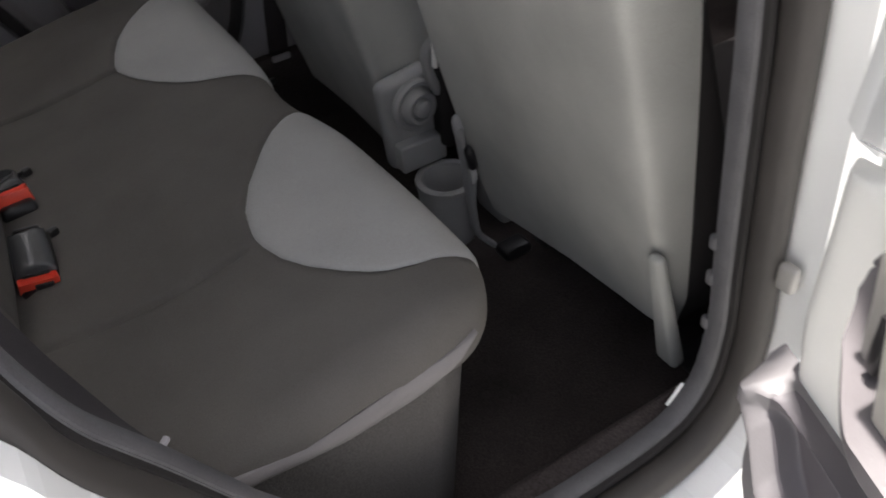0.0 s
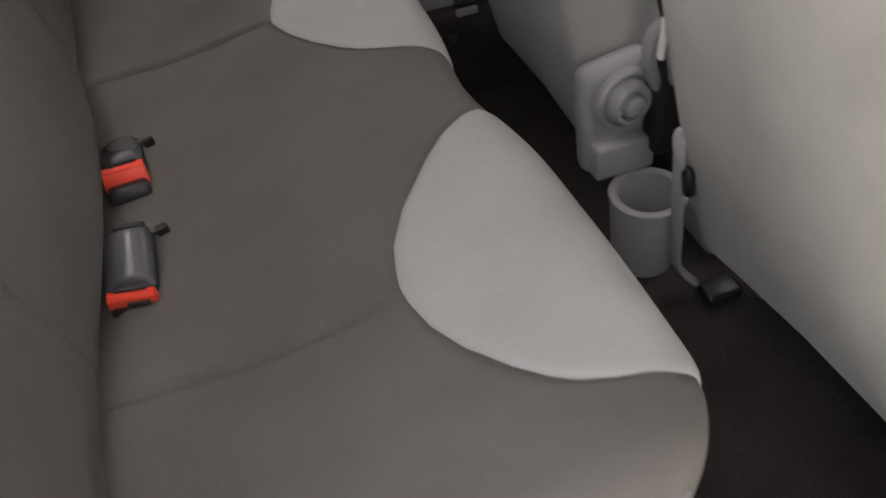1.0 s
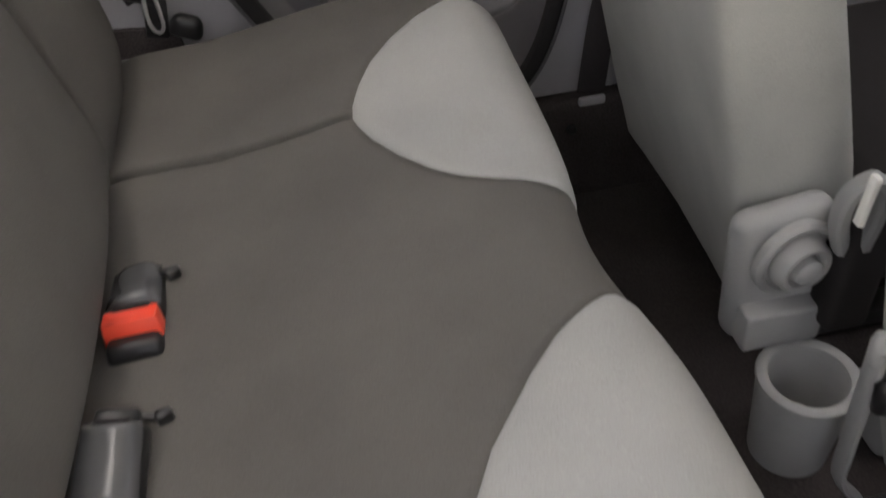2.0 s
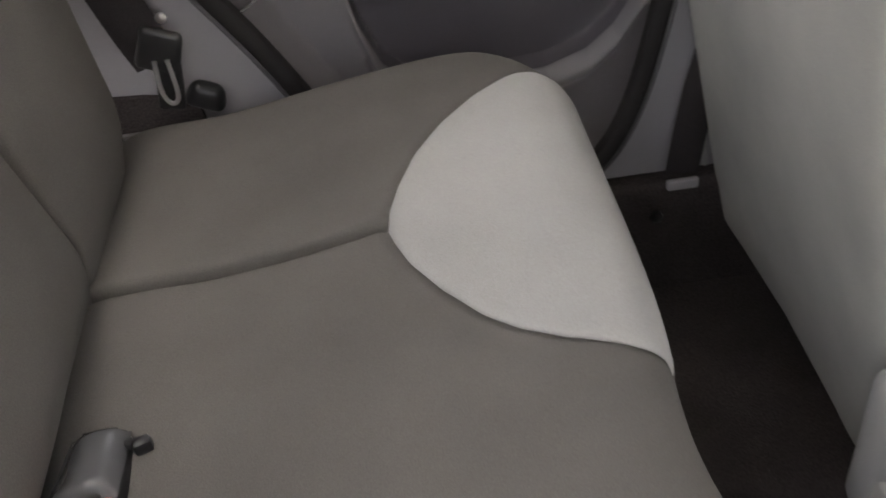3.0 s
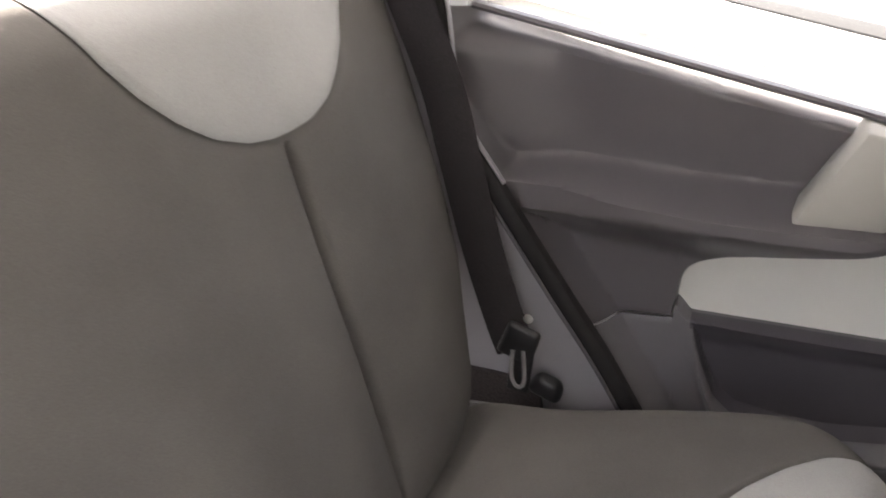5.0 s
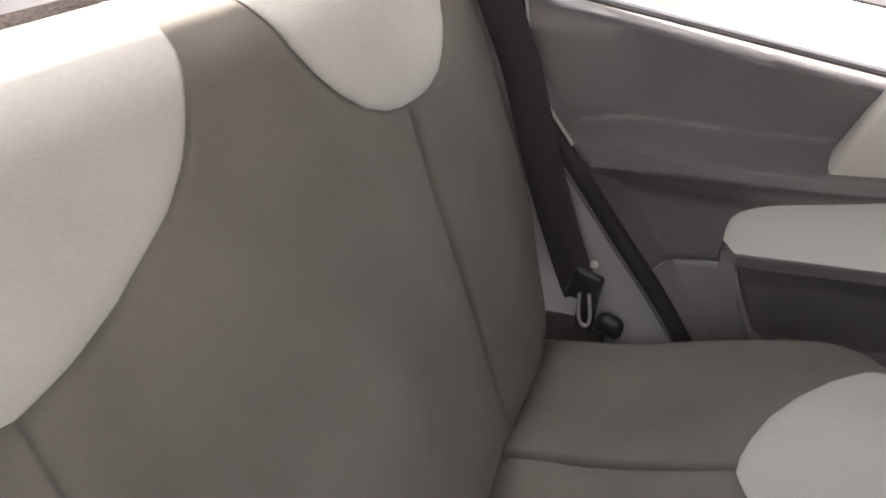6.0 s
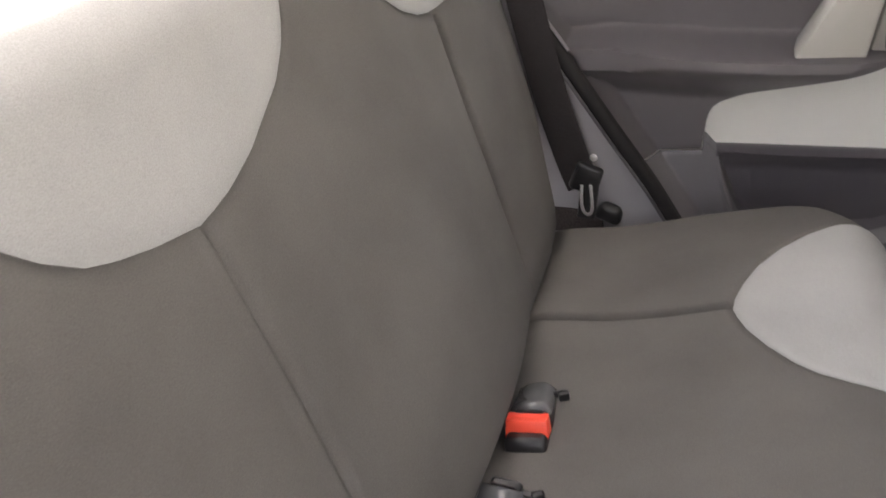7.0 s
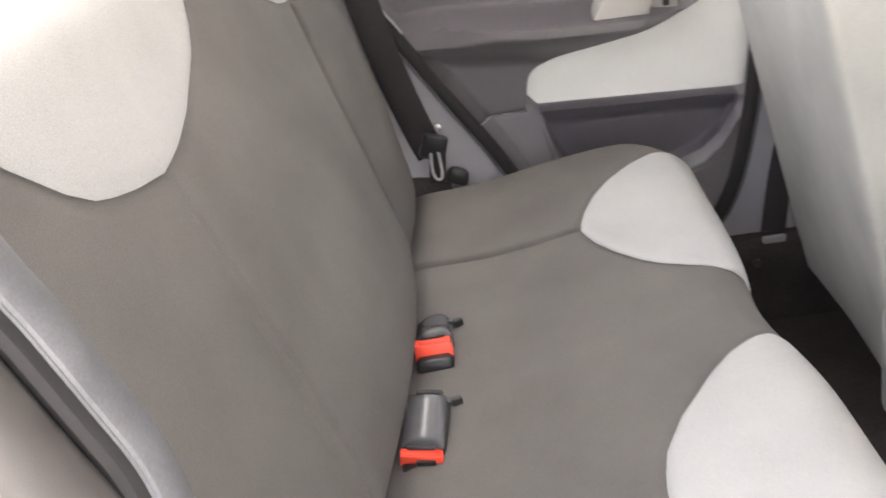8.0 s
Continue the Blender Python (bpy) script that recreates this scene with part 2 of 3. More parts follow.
FLOOR_BOARD = lambda u, v: (-0.1 + 2.0 * u, -0.66 + 1.30 * v, -0.035 + 0.002 * noise.noise(Vector((u * 60, v * 40, 0))))
tagged(part("floor", thicken(sheet(FLOOR_BOARD, 60, 60), (0, 0, -0.03)), CARPET), "dark charcoal carpet over the car floor and tunnel", "car floor", kind="structure")
for side in (1, -1):
    tagged(part("sill_" + ("far" if side > 0 else "near"), box((1.6, 0.05, 0.21), (0.9, side * 0.600 if side > 0 else -0.628, 0.045), 0.016, 3), CARPET), "dark carpet up the inner sill of the car", "sill carpet", kind="structure")
tagged(part("floor_boot", box((0.9, 1.26, 0.03), (-0.55, 0, 0.25), 0.004), CARPET), "dark carpet of the boot floor", "boot floor", kind="structure")
tagged(part("roof", box((1.51, 1.44, 0.05), (0.670, 0.005, 1.325), 0.02, 3), PAINT), "glossy white painted roof of the car", "car roof", kind="structure")
tagged(part("ceiling", box((1.43, 1.40, 0.04), (0.70, 0.005, 1.278), 0.008), HEADLINER), "pale cloth headliner under the car roof", "headliner", kind="structure")
tail = plate([(-0.72, -0.14), (0.76, -0.14), (0.76, 0.95), (-0.72, 0.95)], [[(-0.50, 0.62), (0.54, 0.62), (0.54, 0.88), (-0.50, 0.88)]], 0.04, lambda a, b, c: (-1.0 - c, a, b))
tagged(part("wall_tailgate", tail, PAINT, smooth=False), "white tailgate with a low upright window opening", "tailgate", kind="structure")
hatch = plate([(-0.72, 0.0), (0.76, 0.0), (0.70, 1.0), (-0.66, 1.0)], [[(-0.62, 0.06), (0.65, 0.06), (0.62, 0.975), (-0.58, 0.975)]], 0.03, lambda a, b, c: (-1.02 + 0.970 * b - 0.36 * c, a, 0.955 + 0.307 * b + 0.93 * c))
tagged(part("wall_hatch", hatch, PAINT, smooth=False), "white hatch frame round the sloping rear window", "tailgate", kind="structure")
nose = plate([(-0.72, -0.14), (0.76, -0.14), (0.76, 0.75), (0.71, 1.26), (-0.62, 1.26), (-0.72, 0.75)], [[(-0.60, 0.92), (0.64, 0.92), (0.58, 1.20), (-0.54, 1.20)]], 0.04,
             lambda a, b, c: (1.95 - c - max(0, b - 0.75) * 1.15, a, b))
tagged(part("wall_bulkhead", nose, BLACK, smooth=False), "dark bulkhead with the windscreen opening", "bulkhead", kind="structure")

# Seals round the openings.
far_line = [Vector((a, 0.607 - tumble(b), b)) for a, b in FAR_LOOP]
seal = thing("seal_far", "black rubber seal round the closed rear door", "door seal", kind="structure")
part("bead", sweep(far_line, oval(0.024, 0.026), (0, 1, 0), True), RUBBER, seal)
part("door_lip", sweep([Vector((a, 0.604 - tumble(b), b)) for a, b in offset_loop(FAR_LOOP, -0.014)[:19]], oval(0.004, 0.010, 8), (0, 1, 0)), TRIM_GREY, seal, "thin pale inner lip")
part("edge_lip", sweep([Vector((a, 0.601 - tumble(b), b)) for a, b in offset_loop(FAR_LOOP, 0.013)], oval(0.006, 0.010, 8), (0, 1, 0), True), LIP, seal, "thin grey edge lip")
near_line = [Vector((a, -0.690 + lean_in(a, b) + tumble_near(b), b)) for a, b in offset_loop(NEAR_LOOP, lambda x: 0.004 + 0.5 * ring_wide(x))]
seal = thing("seal_near", "worn grey rubber weatherstrip round the open doorway", "door seal", kind="structure")
part("flange", sweep(near_line, oval(1.0, 0.042, 16, 2.3), (0, 1, 0), True, lambda p: 0.004 + 0.72 * ring_wide(p.x)), SEAL_GREY, seal)
part("groove", sweep([Vector((a, -0.668 + lean_in(a, b) + tumble_near(b), b)) for a, b in offset_loop(NEAR_LOOP, 0.008)], oval(0.012, 0.016, 8), (0, 1, 0), True), RUBBER, seal, "dark sealing channel")
lip_line = [Vector((a, -0.654 + lean_in(a, b) + tumble_near(b), b)) for a, b in offset_loop(NEAR_LOOP, 0.002)]
part("inner_lip", sweep(lip_line, oval(0.012, 0.026, 12), (0, 1, 0), True), LIP, seal, "pale grey edge trim")
part("lip_bead", sweep([Vector((a, -0.665 + lean_in(a, b) + tumble_near(b), b)) for a, b in offset_loop(NEAR_LOOP, 0.003)], oval(0.006, 0.006, 8), (0, 1, 0), True), LIP, seal, "thin raised bead of the edge trim")
for a, b in ((0.703, 0.43), (0.707, 0.375), (0.712, 0.30)):
    part("lug", box((0.010, 0.012, 0.020), (a + 0.002, -0.641, b), 0.004, 3), LIP, seal, "small grey rubber lug")
part("trim_clip", sweep(smooth_line([(0.108, -0.642, 0.528), (0.112, -0.637, 0.532), (0.119, -0.630, 0.532)], 6), oval(0.006, 0.006, 8), (0, 1, 0)), TRIM_GREY, seal, "loose pale trim clip")
tagged(part("sill_plate", box((0.036, 0.004, 0.012), (0.682, -0.640, 0.186), 0.0015, 2, turn=pose(0, 0, 0, 0, -48, 0)), PAINT), "small patch of bare white painted sill", "sill", kind="structure")
tagged(part("door_check", box((0.014, 0.022, 0.034), (0.727, -0.722, 0.425), 0.005, 3), HANDLE_DIM), "small dull door check arm at the pillar", "door check", kind="structure")


# dark arch trim that runs in from the near lip to the side of the bench
arch_edge = lerp_table([(0.34, 0.145), (0.40, 0.124), (0.50, 0.092), (0.59, 0.068), (0.65, 0.055), (0.70, 0.045)])
lip_edge = lerp_table([(0.34, 0.222), (0.414, 0.177), (0.470, 0.148), (0.543, 0.112), (0.617, 0.073), (0.68, 0.046), (0.735, 0.034)])


def near_arch(u, v):
    z = 0.70 - 0.36 * u
    y0 = -0.650 + lean_in(0.05, z)
    y1 = y0 + (-0.556 - y0) * step(0.705, 0.655, z)
    x = lip_edge(z) + (arch_edge(z) - lip_edge(z)) * v - 0.004 * math.sin(math.pi * v)
    return (x, y0 + (y1 - y0) * v, z)


tagged(part("wall_arch_trim", thicken(sheet(near_arch, 40, 12), (-0.004, 0, -0.002)), ARCH), "dark plastic trim over the near wheel arch", "arch trim", kind="structure")


# ---- rear bench ----
HALF = 0.562
PROFILE = smooth_line([(-0.03, 0, 0.335), (0.03, 0, 0.366), (0.15, 0, 0.374), (0.30, 0, 0.396), (0.42, 0, 0.408), (0.468, 0, 0.402), (0.496, 0, 0.382), (0.505, 0, 0.355), (0.502, 0, 0.325), (0.485, 0, 0.305)], 24)
LENGTHS = [0.0]
for a, b in zip(PROFILE, PROFILE[1:]):
    LENGTHS.append(LENGTHS[-1] + (b - a).length)
TOTAL = LENGTHS[-1]
PX, PZ = [p.x for p in PROFILE], [p.z for p in PROFILE]
lobe_rear = lerp_table([(0.094, 0.476), (0.098, 0.450), (0.106, 0.424), (0.123, 0.390), (0.145, 0.364), (0.183, 0.335), (0.225, 0.311), (0.255, 0.300), (0.278, 0.294), (0.30, 0.297), (0.335, 0.308), (0.376, 0.327), (0.415, 0.357), (0.45, 0.395), (0.475, 0.436), (0.49, 0.478)])


near_rear = lerp_table([(0.060, 0.486), (0.066, 0.470), (0.078, 0.450), (0.102, 0.413), (0.132, 0.380), (0.183, 0.336), (0.225, 0.312), (0.255, 0.304), (0.278, 0.300), (0.30, 0.302), (0.335, 0.310), (0.373, 0.328), (0.412, 0.357), (0.435, 0.379), (0.448, 0.398), (0.459, 0.430), (0.466, 0.482)])


def front_x(y):
    a = abs(y)
    r = 0.115 if y > 0 else 0.130
    return 0.497 - (r - math.sqrt(max(r ** 2 - max(a - (HALF - r), 0) ** 2, 0.0))) * 0.95 - 0.021 * math.exp(-(a / 0.11) ** 2) + 0.014 * step(0.12, -0.15, y) + 0.004 * step(-0.2, -0.42, y) + 0.002 * math.exp(-((y + 0.31) / 0.10) ** 2)


def s_of_x(x):
    return float(np.interp(x, PX[:144], LENGTHS[:144]))


def cushion_point(y, s, lift=0.0):
    px, pz = float(np.interp(s, LENGTHS, PX)), float(np.interp(s, LENGTHS, PZ))
    x = -0.03 + (px + 0.03) * (front_x(y) + 0.03) / 0.535
    a = HALF - abs(y)
    r = 0.032 if y > 0 else 0.050
    drop = 0.0 if a > r else r - math.sqrt(max(r * r - (r - a) ** 2, 0))
    z = pz - drop * step(0.31, 0.37, pz)
    rise = step(0.13, 0.03, a)
    z += max((0.346 if y > 0 else 0.335) - z, 0) * rise * step(0.2, 0.35, s)
    # dished seat places and the sewn seams across them
    dish = 0.008 * math.exp(-((abs(y) - 0.29) / 0.16) ** 2) * math.exp(-((x - 0.2) / 0.15) ** 2)
    groove = 0.0
    if x < 0.305:
        groove = (0.017 if y > 0 else 0.0065) * math.exp(-((abs(y) - 0.282 - 0.012 * (x / 0.3 - 0.5)) / 0.0055) ** 2) * step(0.300, 0.276, x)
    z -= dish + groove - 0.008 * step(0.15, -0.1, y) * step(0.2, 0.4, x)
    z += 0.0022 * noise.noise(Vector((x * 8, y * 8, 1.7))) * step(0.0, 0.08, a)
    return Vector((x, y, z + lift))


PETAL = {1: (0.094, 0.49), -1: (0.060, 0.466)}


def lobe_edge_dip(y, s):
    a = abs(y)
    lo, hi = PETAL[1 if y > 0 else -1]
    if 0.05 < a < 0.51 and s > 0.2:
        edge = s_of_x((lobe_rear if y > 0 else near_rear)(min(max(a, lo), hi)))
        beyond = max(lo - a, a - hi, 0.0)
        d = math.hypot(max(edge - s, 0.0), beyond) if beyond else min(abs(s - edge), min(a - lo, hi - a) if s > edge else 9)
        return 0.004 * math.exp(-(d / 0.006) ** 2)
    return 0.0


bench = thing("rear_bench", "taupe cloth rear bench with pale petal-shaped inserts", "rear seat", (0.2, 0, 0))
bench_shift = Matrix.Translation((-0.2, 0, 0))


def bench_part(name, bm, mat, label=""):
    bmesh.ops.transform(bm, matrix=bench_shift, verts=bm.verts)
    return part(name, bm, mat, bench, label)


def cushion_sheet(u, v):
    k = 2 * u - 1
    y = HALF * math.copysign(1 - (1 - abs(k)) ** 1.25, k)
    s = TOTAL * v
    return cushion_point(y, s) - Vector((0, 0, lobe_edge_dip(y, s)))


bench_part("seat_cushion", sheet(cushion_sheet, 440, 170), FABRIC)


def outward(y, s):
    e = 0.002
    a = cushion_point(y, s + e) - cushion_point(y, s - e)
    b = cushion_point(y + e, s) - cushion_point(y - e, s)
    n = a.cross(b).normalized()
    return n if n.z > 0 or (n.z > -0.3 and n.x > 0) else -n


for side in (1, -1):
    def lobe(u, v, side=side):
        lo, hi = PETAL[side]
        a = (lo + hi) / 2 - (hi - lo) / 2 * math.cos(math.pi * u)
        s0 = s_of_x(lobe_rear(a) if side > 0 else near_rear(a))
        s1 = TOTAL - 0.004
        w = v ** 1.15
        s = s0 + (s1 - s0) * w
        edge = min((s - s0), (a - lo) * 1.2, (hi - a) * 1.2)
        puff = 0.0035 * math.sqrt(max(min(edge / 0.012, 1), 0)) - 0.0012
        y = side * a
        n = outward(y, s)
        return cushion_point(y, s) + n * puff
    bench_part("seat_insert", sheet(lobe, 70, 60), FABRIC_LIGHT, "pale grey cloth petal insert")

# side of the cushion: the sewn stripe that runs round its corner
stripe_top = lerp_table([(0.06, 0.353), (0.168, 0.353), (0.245, 0.347), (0.346, 0.364), (0.406, 0.371), (0.452, 0.371)])
stripe_low = lerp_table([(0.06, 0.336), (0.183, 0.333), (0.276, 0.323), (0.364, 0.332), (0.42, 0.349), (0.452, 0.369)])
NOSE = LENGTHS[max(range(len(PX)), key=lambda i: PX[i])]
for side in (1, -1):
    way = [cushion_point(side * HALF, NOSE * k / 30) for k in range(2, 31)]
    way += [cushion_point(side * (HALF - 0.062 * (1 - math.cos(math.pi / 2 * k / 24))), NOSE) for k in range(1, 25)]
    way = [p for p in way if p.x < 0.453]
    size = len(way) - 1

    def stripe(u, v, way=way, side=side, size=size):
        i = min(int(round(u * size)), size)
        p, q = way[max(i - 1, 0)], way[min(i + 1, size)]
        out = Vector((q.y - p.y, p.x - q.x, 0)).normalized() * -side
        top, low = stripe_top(way[i].x), stripe_low(way[i].x)
        bulge = -0.005 + 0.009 * math.sin(math.pi * min(max(v, 0.02), 0.98)) ** 0.3
        return Vector((way[i].x, way[i].y, top + (low - top) * v)) + out * bulge
    bench_part("side_stripe", thicken(sheet(stripe, size, 5), (0, -0.006 * side, 0)), STRIPE, "lighter grey cloth stripe")


def plinth(u, v):
    corner = [(0.0, -0.546), (0.30, -0.546), (0.39, -0.535), (0.445, -0.49), (0.47, -0.43), (0.478, -0.2), (0.478, 0.0), (0.478, 0.2), (0.47, 0.43), (0.445, 0.49), (0.39, 0.535), (0.30, 0.546), (0.0, 0.546)]
    k = u * (len(corner) - 1)
    i = min(int(k), len(corner) - 2)
    x = corner[i][0] + (corner[i + 1][0] - corner[i][0]) * (k - i)
    y = corner[i][1] + (corner[i + 1][1] - corner[i][1]) * (k - i)
    out = 0.048 * step(-0.10, -0.30, y)
    return (x + (out - 0.02 - 0.05 * v) * step(0.2, 0.42, x), y, 0.345 - 0.385 * v)


bench_part("seat_plinth", sheet(plinth, 96, 12), PLINTH, "dark grey felt-covered plinth")

# backrest
TOP = 0.955


def back_half(z):
    return float(np.interp(z, [0.30, 0.385, 0.43, 0.56, 0.64, 0.96], [0.512, 0.526, 0.556, 0.611, 0.624, 0.620]))


def back_point(y, z, lift=0.0):
    h = back_half(z)
    a = h - abs(y)
    x = 0.030 - 0.225 * (z - 0.37)
    # the padded middle swells between the two seams and tucks in under itself at the bottom
    k = min(max((y + 0.27) / 0.565, 0), 1)
    swell = math.sin(math.pi * k) ** 0.7 if 0 < k < 1 else 0.0
    x += swell * 0.036 * (step(0.34, 0.43, z) * step(0.86, 0.46, z))
    x -= 0.020 * step(0.41, 0.33, z)
    r = 0.06
    if a < r:
        x -= r - math.sqrt(max(r * r - (r - a) ** 2, 0))
    top = TOP - z
    if top < 0.06:
        x -= 0.06 - math.sqrt(max(0.06 ** 2 - (0.06 - top) ** 2, 0))
    seam = 0.303 - 0.014 * step(0.56, 0.38, z) if y > 0 else -0.250
    if y > 0.303 and a > 0:
        x += 0.016 * math.sin(math.pi * ((y - 0.303) / max(h - 0.303, 0.01)) ** 0.75) * step(0.36, 0.44, z) * step(0.92, 0.80, z)
    if z < 0.785:
        x -= (0.025 if y > 0 else 0.006) * math.exp(-((y - seam) / 0.0048) ** 2) * step(0.79, 0.765, z)
    x += 0.0028 * noise.noise(Vector((y * 7, z * 7, 4.2))) * step(0.0, 0.08, a)
    return Vector((x + lift, y, z))


far_low = lerp_table([(0.085, 0.962), (0.104, 0.925), (0.122, 0.892), (0.146, 0.862), (0.175, 0.836), (0.209, 0.814), (0.25, 0.799), (0.285, 0.793), (0.303, 0.792), (0.34, 0.797), (0.376, 0.81), (0.41, 0.831), (0.437, 0.85), (0.46, 0.873), (0.477, 0.89), (0.50, 0.92), (0.51, 0.962)])
near_low = lerp_table([(0.0, 0.962), (0.017, 0.916), (0.043, 0.873), (0.062, 0.852), (0.092, 0.831), (0.147, 0.808), (0.165, 0.800), (0.21, 0.787), (0.254, 0.780), (0.303, 0.789), (0.34, 0.799), (0.364, 0.808), (0.39, 0.826), (0.427, 0.862), (0.45, 0.90), (0.47, 0.962)])


def back_dip(y, z):
    low = far_low if y > 0 else near_low
    a = abs(y)
    lo, hi = (0.085, 0.51) if y > 0 else (0.0, 0.47)
    if lo <= a <= hi:
        return 0.004 * math.exp(-((z - low(a)) / 0.007) ** 2)
    return 0.0


def back_sheet(u, v):
    z = 0.30 + (TOP - 0.30) * (1 - (1 - v) ** 1.2)
    k = 2 * u - 1
    y = back_half(z) * math.copysign(1 - (1 - abs(k)) ** 1.25, k)
    return back_point(y, z, -back_dip(y, z))


bench_part("backrest", sheet(back_sheet, 640, 130), FABRIC)


def back_rear(u, v):
    z = 0.26 + (TOP - 0.26) * v
    y = back_half(max(z, 0.3)) * (2 * u - 1)
    p = back_point(math.copysign(back_half(max(z, 0.3)), y), max(z, 0.3))
    bulge = 0.08 * (1 - (2 * u - 1) ** 8) * (1 - (2 * v - 1) ** 12)
    return Vector((p.x - bulge, y, z))


bench_part("backrest_board", sheet(back_rear, 40, 30), CARPET, "dark carpeted back of the backrest")
for side, low, lo, hi in ((1, far_low, 0.086, 0.509), (-1, near_low, 0.001, 0.469)):
    def lobe(u, v, side=side, low=low, lo=lo, hi=hi):
        a = (lo + hi) / 2 - (hi - lo) / 2 * math.cos(math.pi * u)
        z0 = min(low(a), TOP - 0.004)
        z = z0 + (TOP - 0.002 - z0) * v
        puff = 0.004 * math.sqrt(max(min((z - z0) / 0.014, 1), 0)) - 0.0015
        q = back_point(side * a, z)
        return Vector((q.x + puff, q.y, q.z))
    bench_part("backrest_insert", sheet(lobe, 70, 40), FABRIC_LIGHT, "pale grey cloth petal insert")


# ---- belt buckles in the middle of the bench ----
def seat_buckle(at, turn, peg, button, label):
    """The button end points along -y of the buckle."""
    ob = thing("belt_buckle", label, "seat belt buckle", group="buckles on the bench")
    ob.matrix_world = Matrix.Translation(at) @ turn
    body = part("body", box((0.054, 0.074, 0.022), (0, 0, -0.001), 0.008, 4, taper=(0.84, 0.97)), BLACK, ob)

    def cover(u, v):
        a, c = 2 * u - 1, 2 * v - 1
        edge = max(1 - abs(a) ** 5, 0) * max(1 - abs(c) ** 9, 0)
        crown = 1 - 0.55 * (a - 0.30) ** 2
        return (0.023 * a * (1 - 0.05 * c), 0.002 + 0.034 * c, 0.0075 + 0.0105 * edge * crown + 0.004 * c * c * edge)
    part("top_plate", sheet(cover, 24, 24), BUCKLE, body, "shiny grey top plate")
    bm = box((0.050, button, 0.022), (0, -0.035 - button / 2, 0.0015), 0.0, 1, taper=(0.92, 0.9))
    top = max(bm.faces, key=lambda f: f.calc_center_median().z)
    bmesh.ops.inset_region(bm, faces=[top], thickness=0.0042)
    bmesh.ops.translate(bm, vec=(0, 0.001, -0.006), verts=top.verts)
    bmesh.ops.bevel(bm, geom=bm.edges[:], offset=0.0015, segments=2, affect="EDGES", profile=0.5)
    press = part("release_button", bm, RED, ob, "bright red release button")
    part("slot", box((0.032, 0.004, 0.004), (0, -0.0355, 0.0125), 0.001, 1), BLACK, press)
    if button < 0.02:
        part("notch", box((0.022, 0.004, 0.010), (0.006, -0.036 - button, 0.002), 0.001, 1), BLACK, press)
    part("under_shell", box((0.050, 0.050, 0.018), (0, -0.052, -0.011), 0.006, 3, taper=(0.9, 0.85)), BLACK, ob, "black lower shell")
    part("rear_slit", box((0.026, 0.003, 0.003), (0, 0.036, 0.0115), 0.001, 1), BELT, body, "thin dark slit")
    part("collar", box((0.034, 0.016, 0.014), (0, 0.042, -0.004), 0.005, 3), BLACK, ob)
    turned = (Matrix.Translation(at) @ turn).inverted()
    part("guide_peg", box((0.014, 0.010, 0.012), (0, 0, 0), 0.003, 2, turn=turned @ Matrix.Translation(peg) @ pose(0, 0, 0, 0, 0, 20)), BLACK, ob, "black plastic guide peg")
    part("peg_arm", sweep([turned @ Vector(peg), turned @ (Vector(peg) + Vector((-0.022, 0.004, 0.0)))], oval(0.008, 0.006, 8), (0, 0, 1)), BLACK, ob)
    return ob


seat_buckle((0.068, 0.072, 0.372), pose(0, 0, 0, -12, 0, 3), (0.100, 0.092, 0.376), 0.024, "grey belt buckle with red button lying on the seat")
seat_buckle((0.066, -0.124, 0.384), pose(0, 0, 0, 18, 6, -5), (0.100, -0.073, 0.374), 0.012, "shiny grey belt buckle tipped down on the seat")


